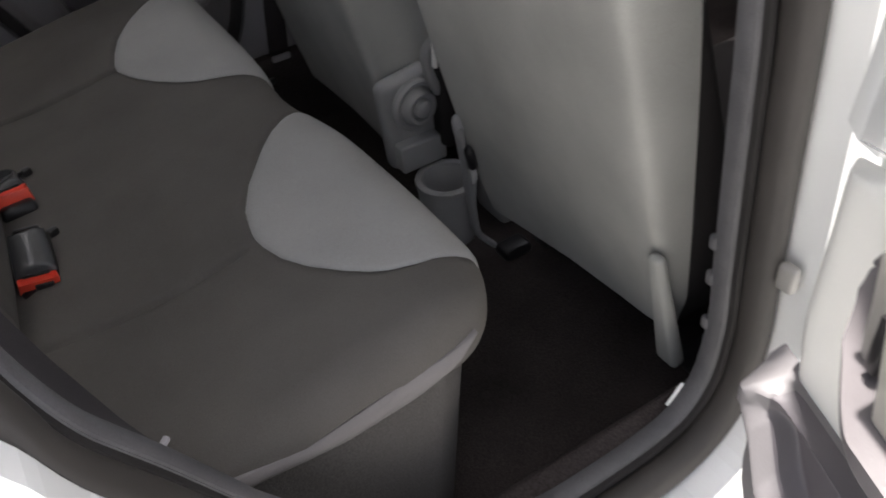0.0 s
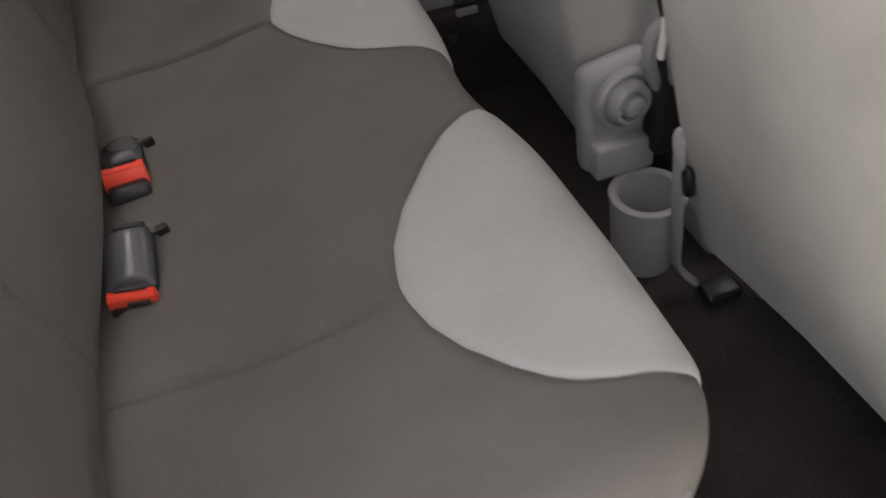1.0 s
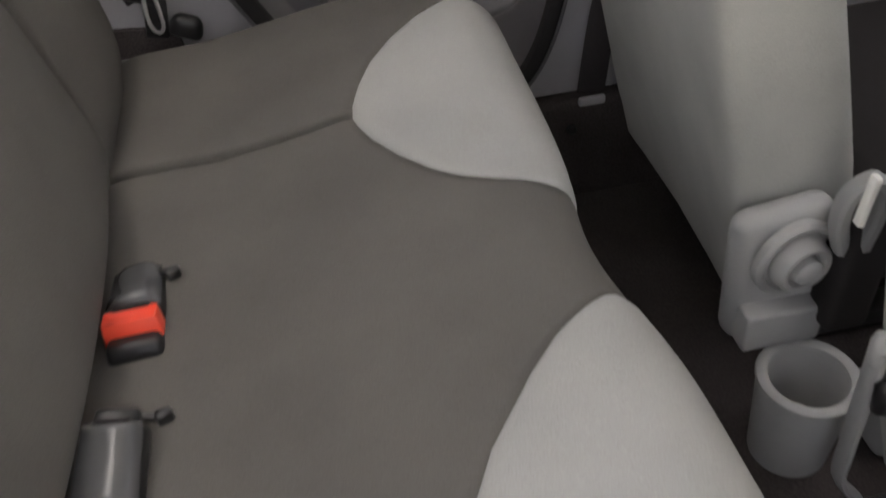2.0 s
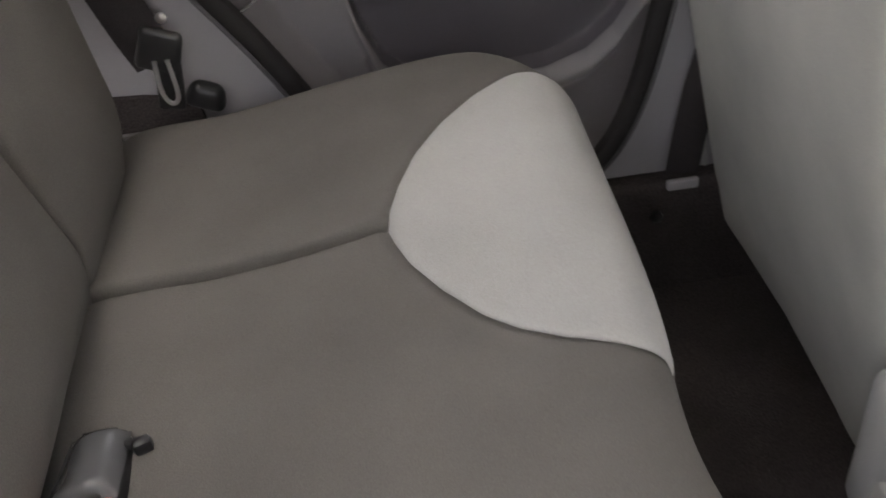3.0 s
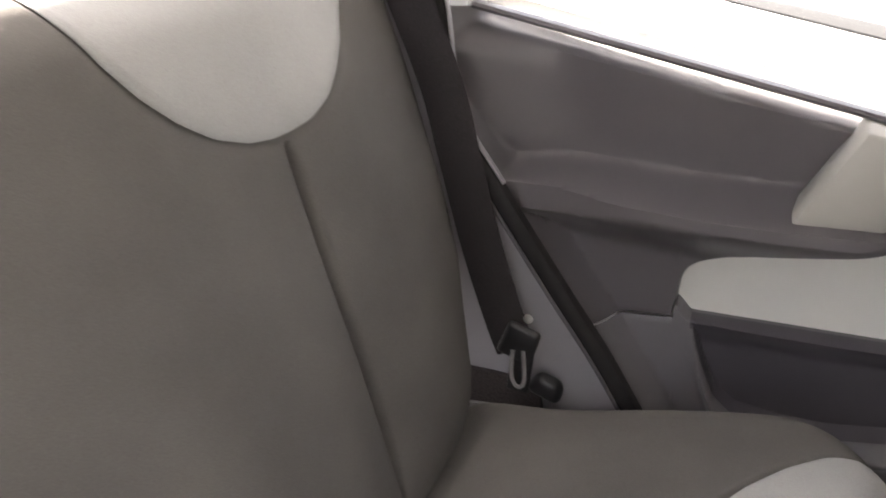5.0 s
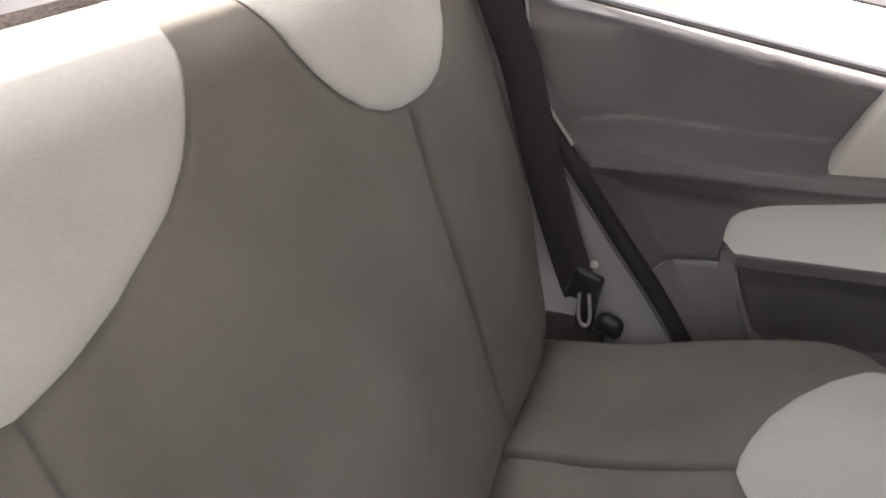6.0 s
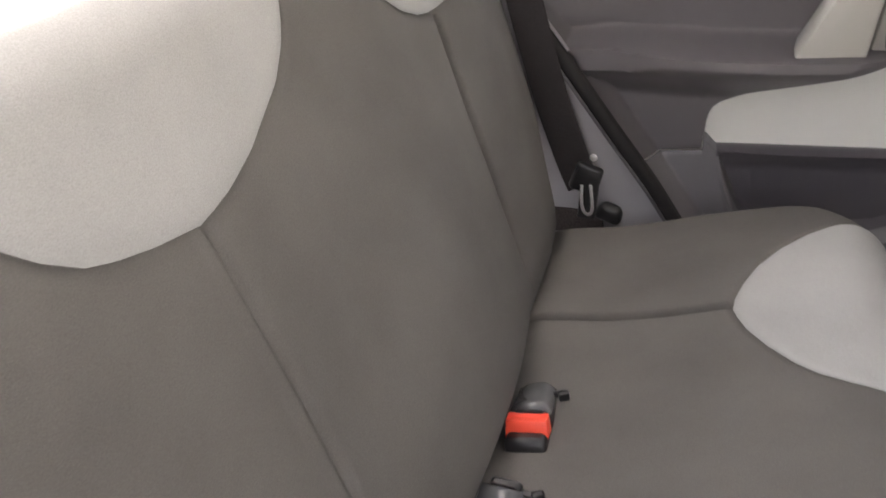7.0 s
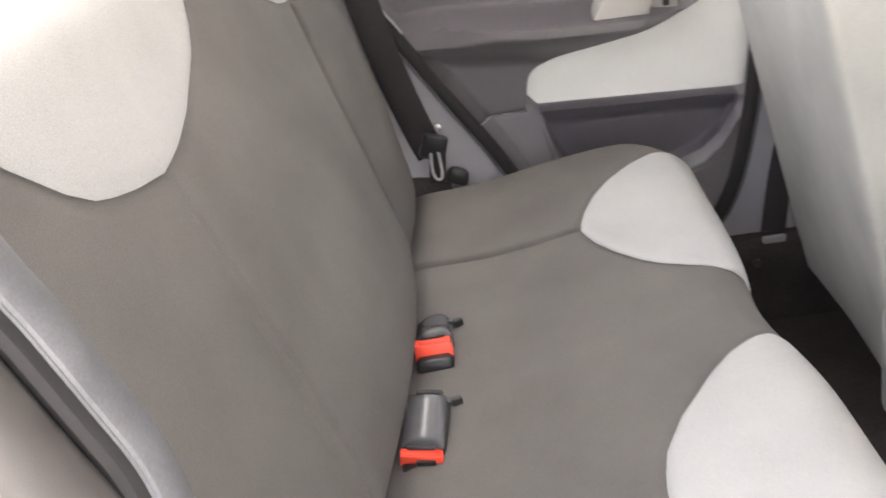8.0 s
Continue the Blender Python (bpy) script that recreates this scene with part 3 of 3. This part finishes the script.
# ---- front seats ----
def front_seat(side, x_low, label):
    """Seen from behind: a reclined padded back with rounded edges over a low frame."""
    ob = thing("front_seat", label, "car seat", (x_low + 0.2, 0.378 if side > 0 else -0.312, -0.035), group="front seats")
    lean = 0.225

    def shell(a, v, swell=0.0):
        z = 0.085 + 0.735 * v
        wide = (0.226 if side > 0 else 0.243) + 0.010 * math.sin(math.pi * v) - 0.045 * step(0.85, 1.0, v) - 0.012 * step(0.12, 0.0, v)
        deep = 0.085 - 0.03 * v
        c, s = math.cos(a), math.sin(a)
        y = (wide + swell - (0.016 if side < 0 and s < 0 else 0)) * math.copysign(abs(s) ** 0.14, s)
        x = (deep + swell) * math.copysign(abs(c) ** 0.22, c)
        x += -0.2 + deep - lean * (z - 0.085) + 0.012 * math.cos(y / wide * 1.4) * (1 if c < 0 else 0)
        raised = (0.042 - 0.03 * y / wide) * (1 - v) ** 3 if side < 0 else 0.0
        return (x, y, 0.035 + z + raised + 0.02 * v * (1 - abs(y / wide)))

    def turn_at(v):
        """The angle from the rear at which the pale panel meets the dark bolster."""
        deep = 0.085 - 0.03 * v
        ahead = min(max((0.030 + 0.100 * v if side < 0 else 0.13 + 0.05 * v) / deep - 1, -0.98), 0.98)
        return math.pi / 2 + math.copysign(math.asin(abs(ahead) ** (1 / 0.22)), ahead)
    bm = sheet(lambda u, v: shell(math.pi + (2 * u - 1) * turn_at(v), v), 120, 40)
    part("back_panel", thicken(bm, (0.004, 0, 0)), SEATBACK, ob, "plain pale grey back panel")
    bm = sheet(lambda u, v: shell((2 * u - 1) * (math.pi - turn_at(v)), v, 0.001), 100, 40)
    bmesh.ops.holes_fill(bm, edges=[e for e in bm.edges if e.is_boundary], sides=0)
    part("backrest", bm, BOLSTER, ob, "black cloth front and bolsters")
    part("seat_pad", box((0.50, 0.50, 0.13), (0.20, 0, 0.20), 0.04, 4), BOLSTER, ob, "black cloth seat pad")
    part("head_restraint", box((0.09, 0.26, 0.17), (-0.26, 0, 0.95), 0.035, 4), FABRIC, ob)
    for k in (-1, 1):
        part("post", sweep([Vector((-0.25, k * 0.06, 0.80)), Vector((-0.26, k * 0.06, 0.90))], oval(0.012, 0.012), (1, 0, 0)), METAL, ob)
        part("rail", box((0.46, 0.04, 0.035), (0.12, k * 0.19, 0.035), 0.006), BLACK, ob)
    return ob


near_seat = front_seat(-1, 0.765, "driver's seat with plain grey cloth back panel")
far_seat = front_seat(1, 0.725, "passenger seat with plain grey cloth back panel")

# far seat: knob and cover on its inner side
fx, fy, fz = far_seat.location
cover_box = part("side_cover", box((0.140, 0.045, 0.19), (0.740 - fx, 0.118 - fy, 0.200 - fz), 0.020, 4, turn=pose(0, 0, 0, 0, -8, 0), taper=(0.80, 0.9)), CONSOLE, far_seat, "grey plastic hinge cover")
knob_at = Matrix.Translation((0.738 - fx, 0.098 - fy, 0.235 - fz)) @ pose(0, 0, 0, 90, 0, 8)
part("recliner_knob", lathe([(0.050, 0.0), (0.050, 0.010), (0.046, 0.015), (0.041, 0.014), (0.038, 0.008), (0.035, 0.010), (0.033, 0.026), (0.029, 0.031), (0.024, 0.030), (0.021, 0.022), (0.018, 0.022), (0.016, 0.034), (0.011, 0.038), (0.004, 0.039)], 40, knob_at), CONSOLE, cover_box, "round grey recliner knob")
part("cover_ledge", box((0.096, 0.058, 0.058), (0.737 - fx, 0.100 - fy, 0.138 - fz), 0.006, 3), CONSOLE, cover_box)
part("lever", sweep(smooth_line([(0.775 - fx, 0.07 - fy, 0.26 - fz), (0.755 - fx, 0.06 - fy, 0.31 - fz), (0.750 - fx, 0.05 - fy, 0.355 - fz), (0.768 - fx, 0.045 - fy, 0.372 - fz), (0.782 - fx, 0.045 - fy, 0.345 - fz), (0.79 - fx, 0.06 - fy, 0.27 - fz)], 8), oval(0.018, 0.022, 10), (0, 1, 0)), CONSOLE, far_seat, "grey plastic lever loop")
# added block; its dark colour stands in for shade in the seat gap
part("gap_shade", box((0.055, 0.05, 0.17), (0.800 - fx, 0.075 - fy, 0.225 - fz), 0.012, 3), BOLSTER, far_seat, "added dark block for the shade between the seats")
part("lever_tip", box((0.008, 0.012, 0.060), (0.754 - fx, 0.030 - fy, 0.362 - fz), 0.003, 2, turn=pose(0, 0, 0, 0, 4, 0)), INSERT, far_seat, "bright white lever tip")
part("foot_bar", sweep(smooth_line([(0.700 - fx, 0.617 - fy, 0.25 - fz), (0.707 - fx, 0.620 - fy, 0.19 - fz), (0.714 - fx, 0.620 - fy, 0.12 - fz), (0.72 - fx, 0.612 - fy, 0.08 - fz)], 6), oval(0.010, 0.024, 8), (0, 1, 0)), CONSOLE, far_seat, "grey plastic edge bar")
# near seat: brackets at both lower corners
nx, ny, nz = near_seat.location
part("hinge_cover", box((0.024, 0.040, 0.23), (0.742 - nx, -0.549 - ny, 0.225 - nz), 0.008, 3, turn=pose(0, 0, 0, 0, -13, 0), taper=(0.7, 0.6)), SEATBACK, near_seat, "pale grey plastic hinge cover")
inner_bar = part("inner_bar", sweep(smooth_line([(0.722 - nx, -0.082 - ny, 0.285 - nz), (0.735 - nx, -0.073 - ny, 0.20 - nz), (0.747 - nx, -0.066 - ny, 0.10 - nz), (0.756 - nx, -0.064 - ny, 0.03 - nz), (0.785 - nx, -0.072 - ny, -0.012 - nz)], 6), oval(0.012, 0.024, 10), (0, 1, 0)), CONSOLE, near_seat, "grey plastic edge bar")
part("bar_head", lathe([(0.004, -0.026), (0.007, -0.021), (0.0095, -0.010), (0.0095, 0.008), (0.007, 0.017), (0.004, 0.021)], 20, pose(0.722 - nx, -0.082 - ny, 0.285 - nz, 0, -6, 0)), CONSOLE, inner_bar)
part("bar_slot", lathe([(0.003, -0.026), (0.009, -0.018), (0.009, 0.018), (0.003, 0.026)], 16, pose(0.735 - nx, -0.094 - ny, 0.222 - nz, 0, -8, 0)), BLACK, inner_bar, "dark oval slot")
part("bar_foot", box((0.06, 0.045, 0.022), (0.815 - nx, -0.095 - ny, -0.020 - nz), 0.008, 3), BLACK, near_seat)

# ---- cup holder on the tunnel ----
cup = thing("cup_holder", "grey plastic cup holder at the end of the console", "cup holder", (0.752, 0.027, 0.05))
cup_body = part("cup", lathe([(0.040, -0.088), (0.047, -0.087), (0.057, 0.046), (0.056, 0.050), (0.047, 0.050), (0.045, 0.046), (0.039, -0.045), (0.004, -0.046)], 48), CONSOLE, cup)
ring = [Vector((0.0520 * math.cos(2 * math.pi * k / 48), 0.0520 * math.sin(2 * math.pi * k / 48), 0.050)) for k in range(48)]
part("rim", sweep(ring, oval(0.015, 0.010, 10), (0, 0, 1), True), CONSOLE, cup_body)
part("console_tail", box((0.30, 0.10, 0.07), (0.24, 0.0, -0.050), 0.015, 3), CONSOLE, cup)


# ---- rear doors ----
belt_z = lambda x: 0.846 - 0.283 * x
edge_rear = lerp_table([(0.125, 0.40), (0.17, 0.322), (0.285, 0.237), (0.415, 0.167), (0.506, 0.112), (0.64, 0.034), (0.735, -0.016), (0.87, -0.027)])
edge_front = lerp_table([(0.095, 0.46), (0.125, 0.51), (0.165, 0.565), (0.245, 0.612), (0.395, 0.645), (0.54, 0.665), (0.90, 0.665)])
ledge_z = lerp_table([(-0.07, 0.643), (0.11, 0.631), (0.183, 0.620), (0.271, 0.608), (0.362, 0.600), (0.50, 0.594), (0.65, 0.592)])
POCKET = [(0.655, 0.408), (0.630, 0.385), (0.60, 0.337), (0.565, 0.307), (0.511, 0.289), (0.44, 0.284), (0.383, 0.288), (0.325, 0.302), (0.298, 0.328), (0.280, 0.375), (0.268, 0.425)]
pocket_low = lerp_table([(p[0], p[1]) for p in reversed(POCKET)])


under_upper = lerp_table([(-0.1, 0.440), (0.241, 0.440), (0.2415, 0.440), (0.246, 0.478), (0.251, 0.496), (0.258, 0.507), (0.27, 0.515), (0.31, 0.529), (0.39, 0.548), (0.50, 0.575), (0.56, 0.588), (0.58, 0.594), (0.593, 0.606), (0.602, 0.63)])
pocket_top = lambda x: 0.437 if x < 0.243 else min(0.442 + 1.3 * (0.262 - x), 0.462) if x < 0.262 else 0.442 - 0.070 * (x - 0.262)


def door_depth(x, z):
    """How far the lining stands into the cabin from the door's shell at y = 0.74."""
    b, l = belt_z(x), ledge_z(x)
    front = step(0.44, 0.59, x)
    ledge = 0.080 - 0.060 * front
    if z > l:
        # the wall leans in towards the belt line, where a chamfer turns up to the glass; a flat ledge lies at its foot
        d = 0.026 + 0.036 * (1 - front) * min((z - l) / (b - l), 1) ** 1.3 - 0.034 * step(b - 0.026, b - 0.004, z) * (1 - front)
        d += (0.092 - 0.054 * front) * max(1 - (z - l) / 0.030, 0) ** 1.7
    else:
        d = 0.044 + ledge * (1 - 0.95 * step(l - 0.004, l - 0.085, z))
    # the scoop's rear end sweeps round into the cabin
    d += 0.052 * step(0.16, -0.03, x + 0.25 * (z - l)) * step(l - 0.02, l + 0.05, z) * step(b, b - 0.05, z)
    if 0.245 < x < 0.70 and z < pocket_top(x):
        low = pocket_low(min(x, 0.655))
        d -= 0.020 * step(0, 1, min((z - low) / 0.012, (x - 0.252) / 0.020, (0.637 - x) / 0.010)) * step(0.0, 0.045, pocket_top(x) - z)
        # a round rim runs under the pocket and up its front end
        inside = min(z - low, 0.637 - x)
        d += (0.026 * step(0.255, 0.32, x) * math.exp(-((inside + 0.020) / 0.019) ** 2)) * (1 if z < low else 0.8)
    d = max(d, 0.098 * step(0.050, -0.015, x - edge_rear(z)))
    return min(d, 0.104 + 0.016 * step(0.05, 0.15, x - edge_rear(z)))


def rear_door(label, mirrored):
    ob = thing("rear_door", label, "car door", group="rear doors")
    s = -1 if mirrored else 1
    hinge = Vector((0.70, 0.74, 0.0))

    def put(x, y, z):
        return Vector((x - hinge.x, s * (y - hinge.y), z))

    def edge_fade(x, z, low, high, tip):
        return min((z - low) / 0.008, (high - z) / 0.008, (tip - x) / 0.010, 1)

    def upper(u, v):
        x = -0.062 + 0.664 * u
        high = belt_z(x) - 0.07 * step(0.545, 0.602, x) ** 2
        low = under_upper(x)
        mid = min(max(ledge_z(x), low + 0.01), high - 0.01)
        z = low + (mid - low) * v * 2 if v < 0.5 else mid + (high - mid) * (v * 2 - 1) ** 1.3
        x = max(x, edge_rear(z) - 0.035)
        k = max(edge_fade(x, z, low, high + 9, 0.602), 0)
        d = door_depth(x, z)
        base = 0.018 if x > 0.243 or z > 0.5 else d - 0.003
        return put(x, 0.74 - base - (d - base) * math.sqrt(k), z)
    part("upper_lining", thicken(sheet(upper, 150, 90), (0, 0.003 * s, 0)), DOOR_DARK, ob, "dark grey moulded upper lining")

    def lower(u, v):
        x = 0.08 + 0.612 * u
        high = pocket_top(x)
        z = 0.105 + (high - 0.105) * v
        x = min(max(x, edge_rear(z) - 0.035), edge_front(z) + 0.045)
        k = max(min((high - z) / 0.006, (0.693 - x) / 0.030, 1), 0)
        d = door_depth(x, z)
        base = 0.012 if x > 0.243 else d - 0.003
        return put(x, 0.74 - base - (d - base) * math.sqrt(k), z)
    lining = part("lower_lining", thicken(sheet(lower, 240, 70), (0, 0.003 * s, 0)), DOOR_MID, ob, "mid grey lower lining round a map pocket")

    # pocket liner: its colour holds both dark plastic and the overhang's shade
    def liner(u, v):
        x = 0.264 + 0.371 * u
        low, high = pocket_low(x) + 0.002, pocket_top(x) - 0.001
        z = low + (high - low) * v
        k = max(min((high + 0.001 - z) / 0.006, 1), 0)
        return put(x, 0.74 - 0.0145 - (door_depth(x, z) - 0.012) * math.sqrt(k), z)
    part("map_pocket", thicken(sheet(liner, 90, 40), (0, 0.001 * s, 0)), POCKET_SHADED, lining, "dark plastic map pocket with shade in its colour")

    # painted metal that stays bare between the linings
    def skin(u, v):
        z0 = 0.39 + 0.45 * v
        x = (edge_rear(z0) - 0.012) + (edge_front(z0) + 0.014 - edge_rear(z0) + 0.012) * u
        z = 0.39 + v * (belt_z(x) - 0.40)
        edge = min(u / 0.03, (1 - u) / 0.03, v / 0.03, (1 - v) / 0.03, 1)
        return put(x, 0.74 - 0.020 * math.sqrt(edge), z)
    part("inner_skin", sheet(skin, 50, 50), INSERT, ob, "bare ivory-white painted door metal")

    # pull handle between ledge and belt line: a slanted slab with a bevelled rear edge
    def slab(corners, y0, y1, inset):
        bm = bmesh.new()
        rings = []
        mid = (sum(c[0] for c in corners) / 4, sum(c[1] for c in corners) / 4)
        for y, k in ((y0, 0.0), (y0 - (y0 - y1) * 0.6, 0.0), (y1, inset)):
            rings.append([bm.verts.new(put(a + (mid[0] - a) * k, y, b + (mid[1] - b) * k)) for a, b in corners])
        for p, q in zip(rings, rings[1:]):
            for i in range(4):
                bm.faces.new((p[i], p[(i + 1) % 4], q[(i + 1) % 4], q[i]))
        bm.faces.new(rings[0])
        bm.faces.new(rings[-1])
        bmesh.ops.bevel(bm, geom=bm.edges[:], offset=0.004, segments=2, affect="EDGES", profile=0.5)
        return bm
    part("pull_handle", slab([(0.366, 0.594), (0.476, 0.592), (0.500, 0.702), (0.444, 0.719)], 0.70, 0.640, 0.10), HANDLE, ob, "beige plastic pull handle")
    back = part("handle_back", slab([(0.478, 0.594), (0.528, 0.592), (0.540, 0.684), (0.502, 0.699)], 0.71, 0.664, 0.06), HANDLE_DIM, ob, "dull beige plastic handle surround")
    part("latch_slot", box((0.012, 0.012, 0.05), tuple(put(0.506, 0.662, 0.628)), 0.003, 2), BLACK, back)

    loop = offset_loop(flat([(a, b) for a, b in APER_FAR[:15]][1:14] + [(0.655, belt_z(0.655)), (0.3, belt_z(0.3)), (0.0, belt_z(0.0))], 3), 0.012)
    part("outer_skin", plate(loop, [], 0.05, lambda a, b, c: put(a, 0.742 + c, b)), PAINT, ob, "white painted door shell", smooth=False)
    frame_line = [put(a, 0.735 - tumble(b), b) for a, b in ((-0.02, 0.86), (-0.03, 1.0), (0.0, 1.12), (0.12, 1.185), (0.40, 1.185), (0.54, 1.14), (0.61, 0.98), (0.655, 0.68))]
    surround = part("window_frame", sweep(smooth_line(frame_line, 6), oval(0.056, 0.04, 8), (0, 1, 0)), PAINT, ob)
    rail = [put(x, 0.684, belt_z(x) + 0.003) for x in (-0.01, 0.1, 0.2, 0.30 if mirrored else 0.56)]
    part("belt_rail", sweep(rail, oval(0.010, 0.026, 8), (0, 1, 0)), DOOR_DARK, ob)
    pane = plate([(0.0, 0.85), (0.64, 0.69), (0.60, 0.98), (0.53, 1.13), (0.40, 1.18), (0.12, 1.18), (0.0, 1.11)], [], 0.004, lambda a, b, c: put(a, 0.706 - tumble(b) + c, b))
    glass = part("window_pane", pane, GLASS, surround, "clear window glass", smooth=False)
    glass.visible_shadow = False
    ob.matrix_world = Matrix.Translation((hinge.x, s * hinge.y, 0))
    return ob


rear_door("closed rear door with dark lining and ivory insert", False)
near_door = rear_door("open rear door with dark lining and ivory insert", True)
near_door.matrix_world = pose(0.678, -0.772, 0, 0, 0, 68)

# dark carpet over the wheel arch, between bench and side lining
arch = plate([(-0.14, 0.28), (0.085, 0.30), (0.080, 0.352), (0.055, 0.366), (0.02, 0.372), (-0.03, 0.376), (-0.14, 0.38)], [], 0.008, lambda a, b, c: (a, 0.603 + c, b))
tagged(part("wall_arch_carpet", arch, CARPET, smooth=False), "dark carpet over the wheel arch", "wheel arch", kind="structure")

# ---- belts ----
def belt_strip(name, points, width, thick, normal, parent, mat=BELT, label=""):
    return part(name, sweep(smooth_line(points, 10), oval(width, thick, 8, 6), normal), mat, parent, label)


rear_belt = thing("seat_belt", "black rear seat belt hanging by the bench", "seat belt", (0.03, 0.60, 0.40))
lay = lambda pts: [(a - 0.03, b - 0.60, c - 0.40) for a, b, c in pts]
belt_strip("webbing", lay([(-0.10, 0.555, 1.05), (-0.058, 0.575, 0.90), (-0.022, 0.584, 0.775), (-0.005, 0.586, 0.682), (0.015, 0.586, 0.575), (0.042, 0.584, 0.47), (0.057, 0.582, 0.425)]), 0.056, 0.004, (0, 1, 0), rear_belt)
grip = part("tongue_grip", box((0.050, 0.018, 0.050), (0.033, -0.020, 0.040), 0.007, 3, turn=pose(0, 0, 0, 0, 22, 0), taper=(0.9, 0.7)), BLACK, rear_belt)
part("tongue_loop", sweep(smooth_line(lay([(0.056, 0.570, 0.432), (0.054, 0.567, 0.400), (0.058, 0.566, 0.384), (0.066, 0.566, 0.381), (0.071, 0.567, 0.394), (0.070, 0.570, 0.432)]), 6), oval(0.0055, 0.004, 8), (0, 1, 0)), METAL, grip, "bright steel tongue loop")
part("stop_button", lathe([(0.006, 0.0), (0.006, 0.003), (0.002, 0.004)], 12, Matrix.Translation((0.047, -0.024, 0.078)) @ pose(0, 0, 0, 90, 0, 0)), METAL, grip)
part("tongue_back", box((0.030, 0.006, 0.060), (0.033, -0.024, -0.002), 0.003, 2, turn=pose(0, 0, 0, 0, 10, 0)), BLACK, grip)
part("anchor", box((0.052, 0.030, 0.034), (0.066, -0.012, -0.026), 0.012, 4, turn=pose(0, 0, 0, 10, 25, 0), taper=(0.7, 0.7)), BLACK, rear_belt, "black anchor cap")

front_belt = thing("seat_belt", "black front seat belt fixed at the pillar foot", "seat belt", (0.67, 0.585, 0.155))
lay = lambda pts: [(a - 0.67, b - 0.585, c - 0.155) for a, b, c in pts]
belt_strip("webbing", lay([(0.735, 0.60, 0.75), (0.715, 0.597, 0.45), (0.685, 0.592, 0.28), (0.670, 0.588, 0.16)]), 0.046, 0.004, (0, 1, 0), front_belt)
plate_foot = part("anchor_plate", box((0.044, 0.010, 0.016), (0, -0.004, -0.008), 0.004), TRIM_GREY, front_belt, "grey anchor plate")
part("bolt", lathe([(0.009, 0.0), (0.009, 0.006), (0.005, 0.008)], 6, Matrix.Translation((-0.035, -0.012, -0.05)) @ pose(0, 0, 0, 90, 0, 0)), BLACK, plate_foot)
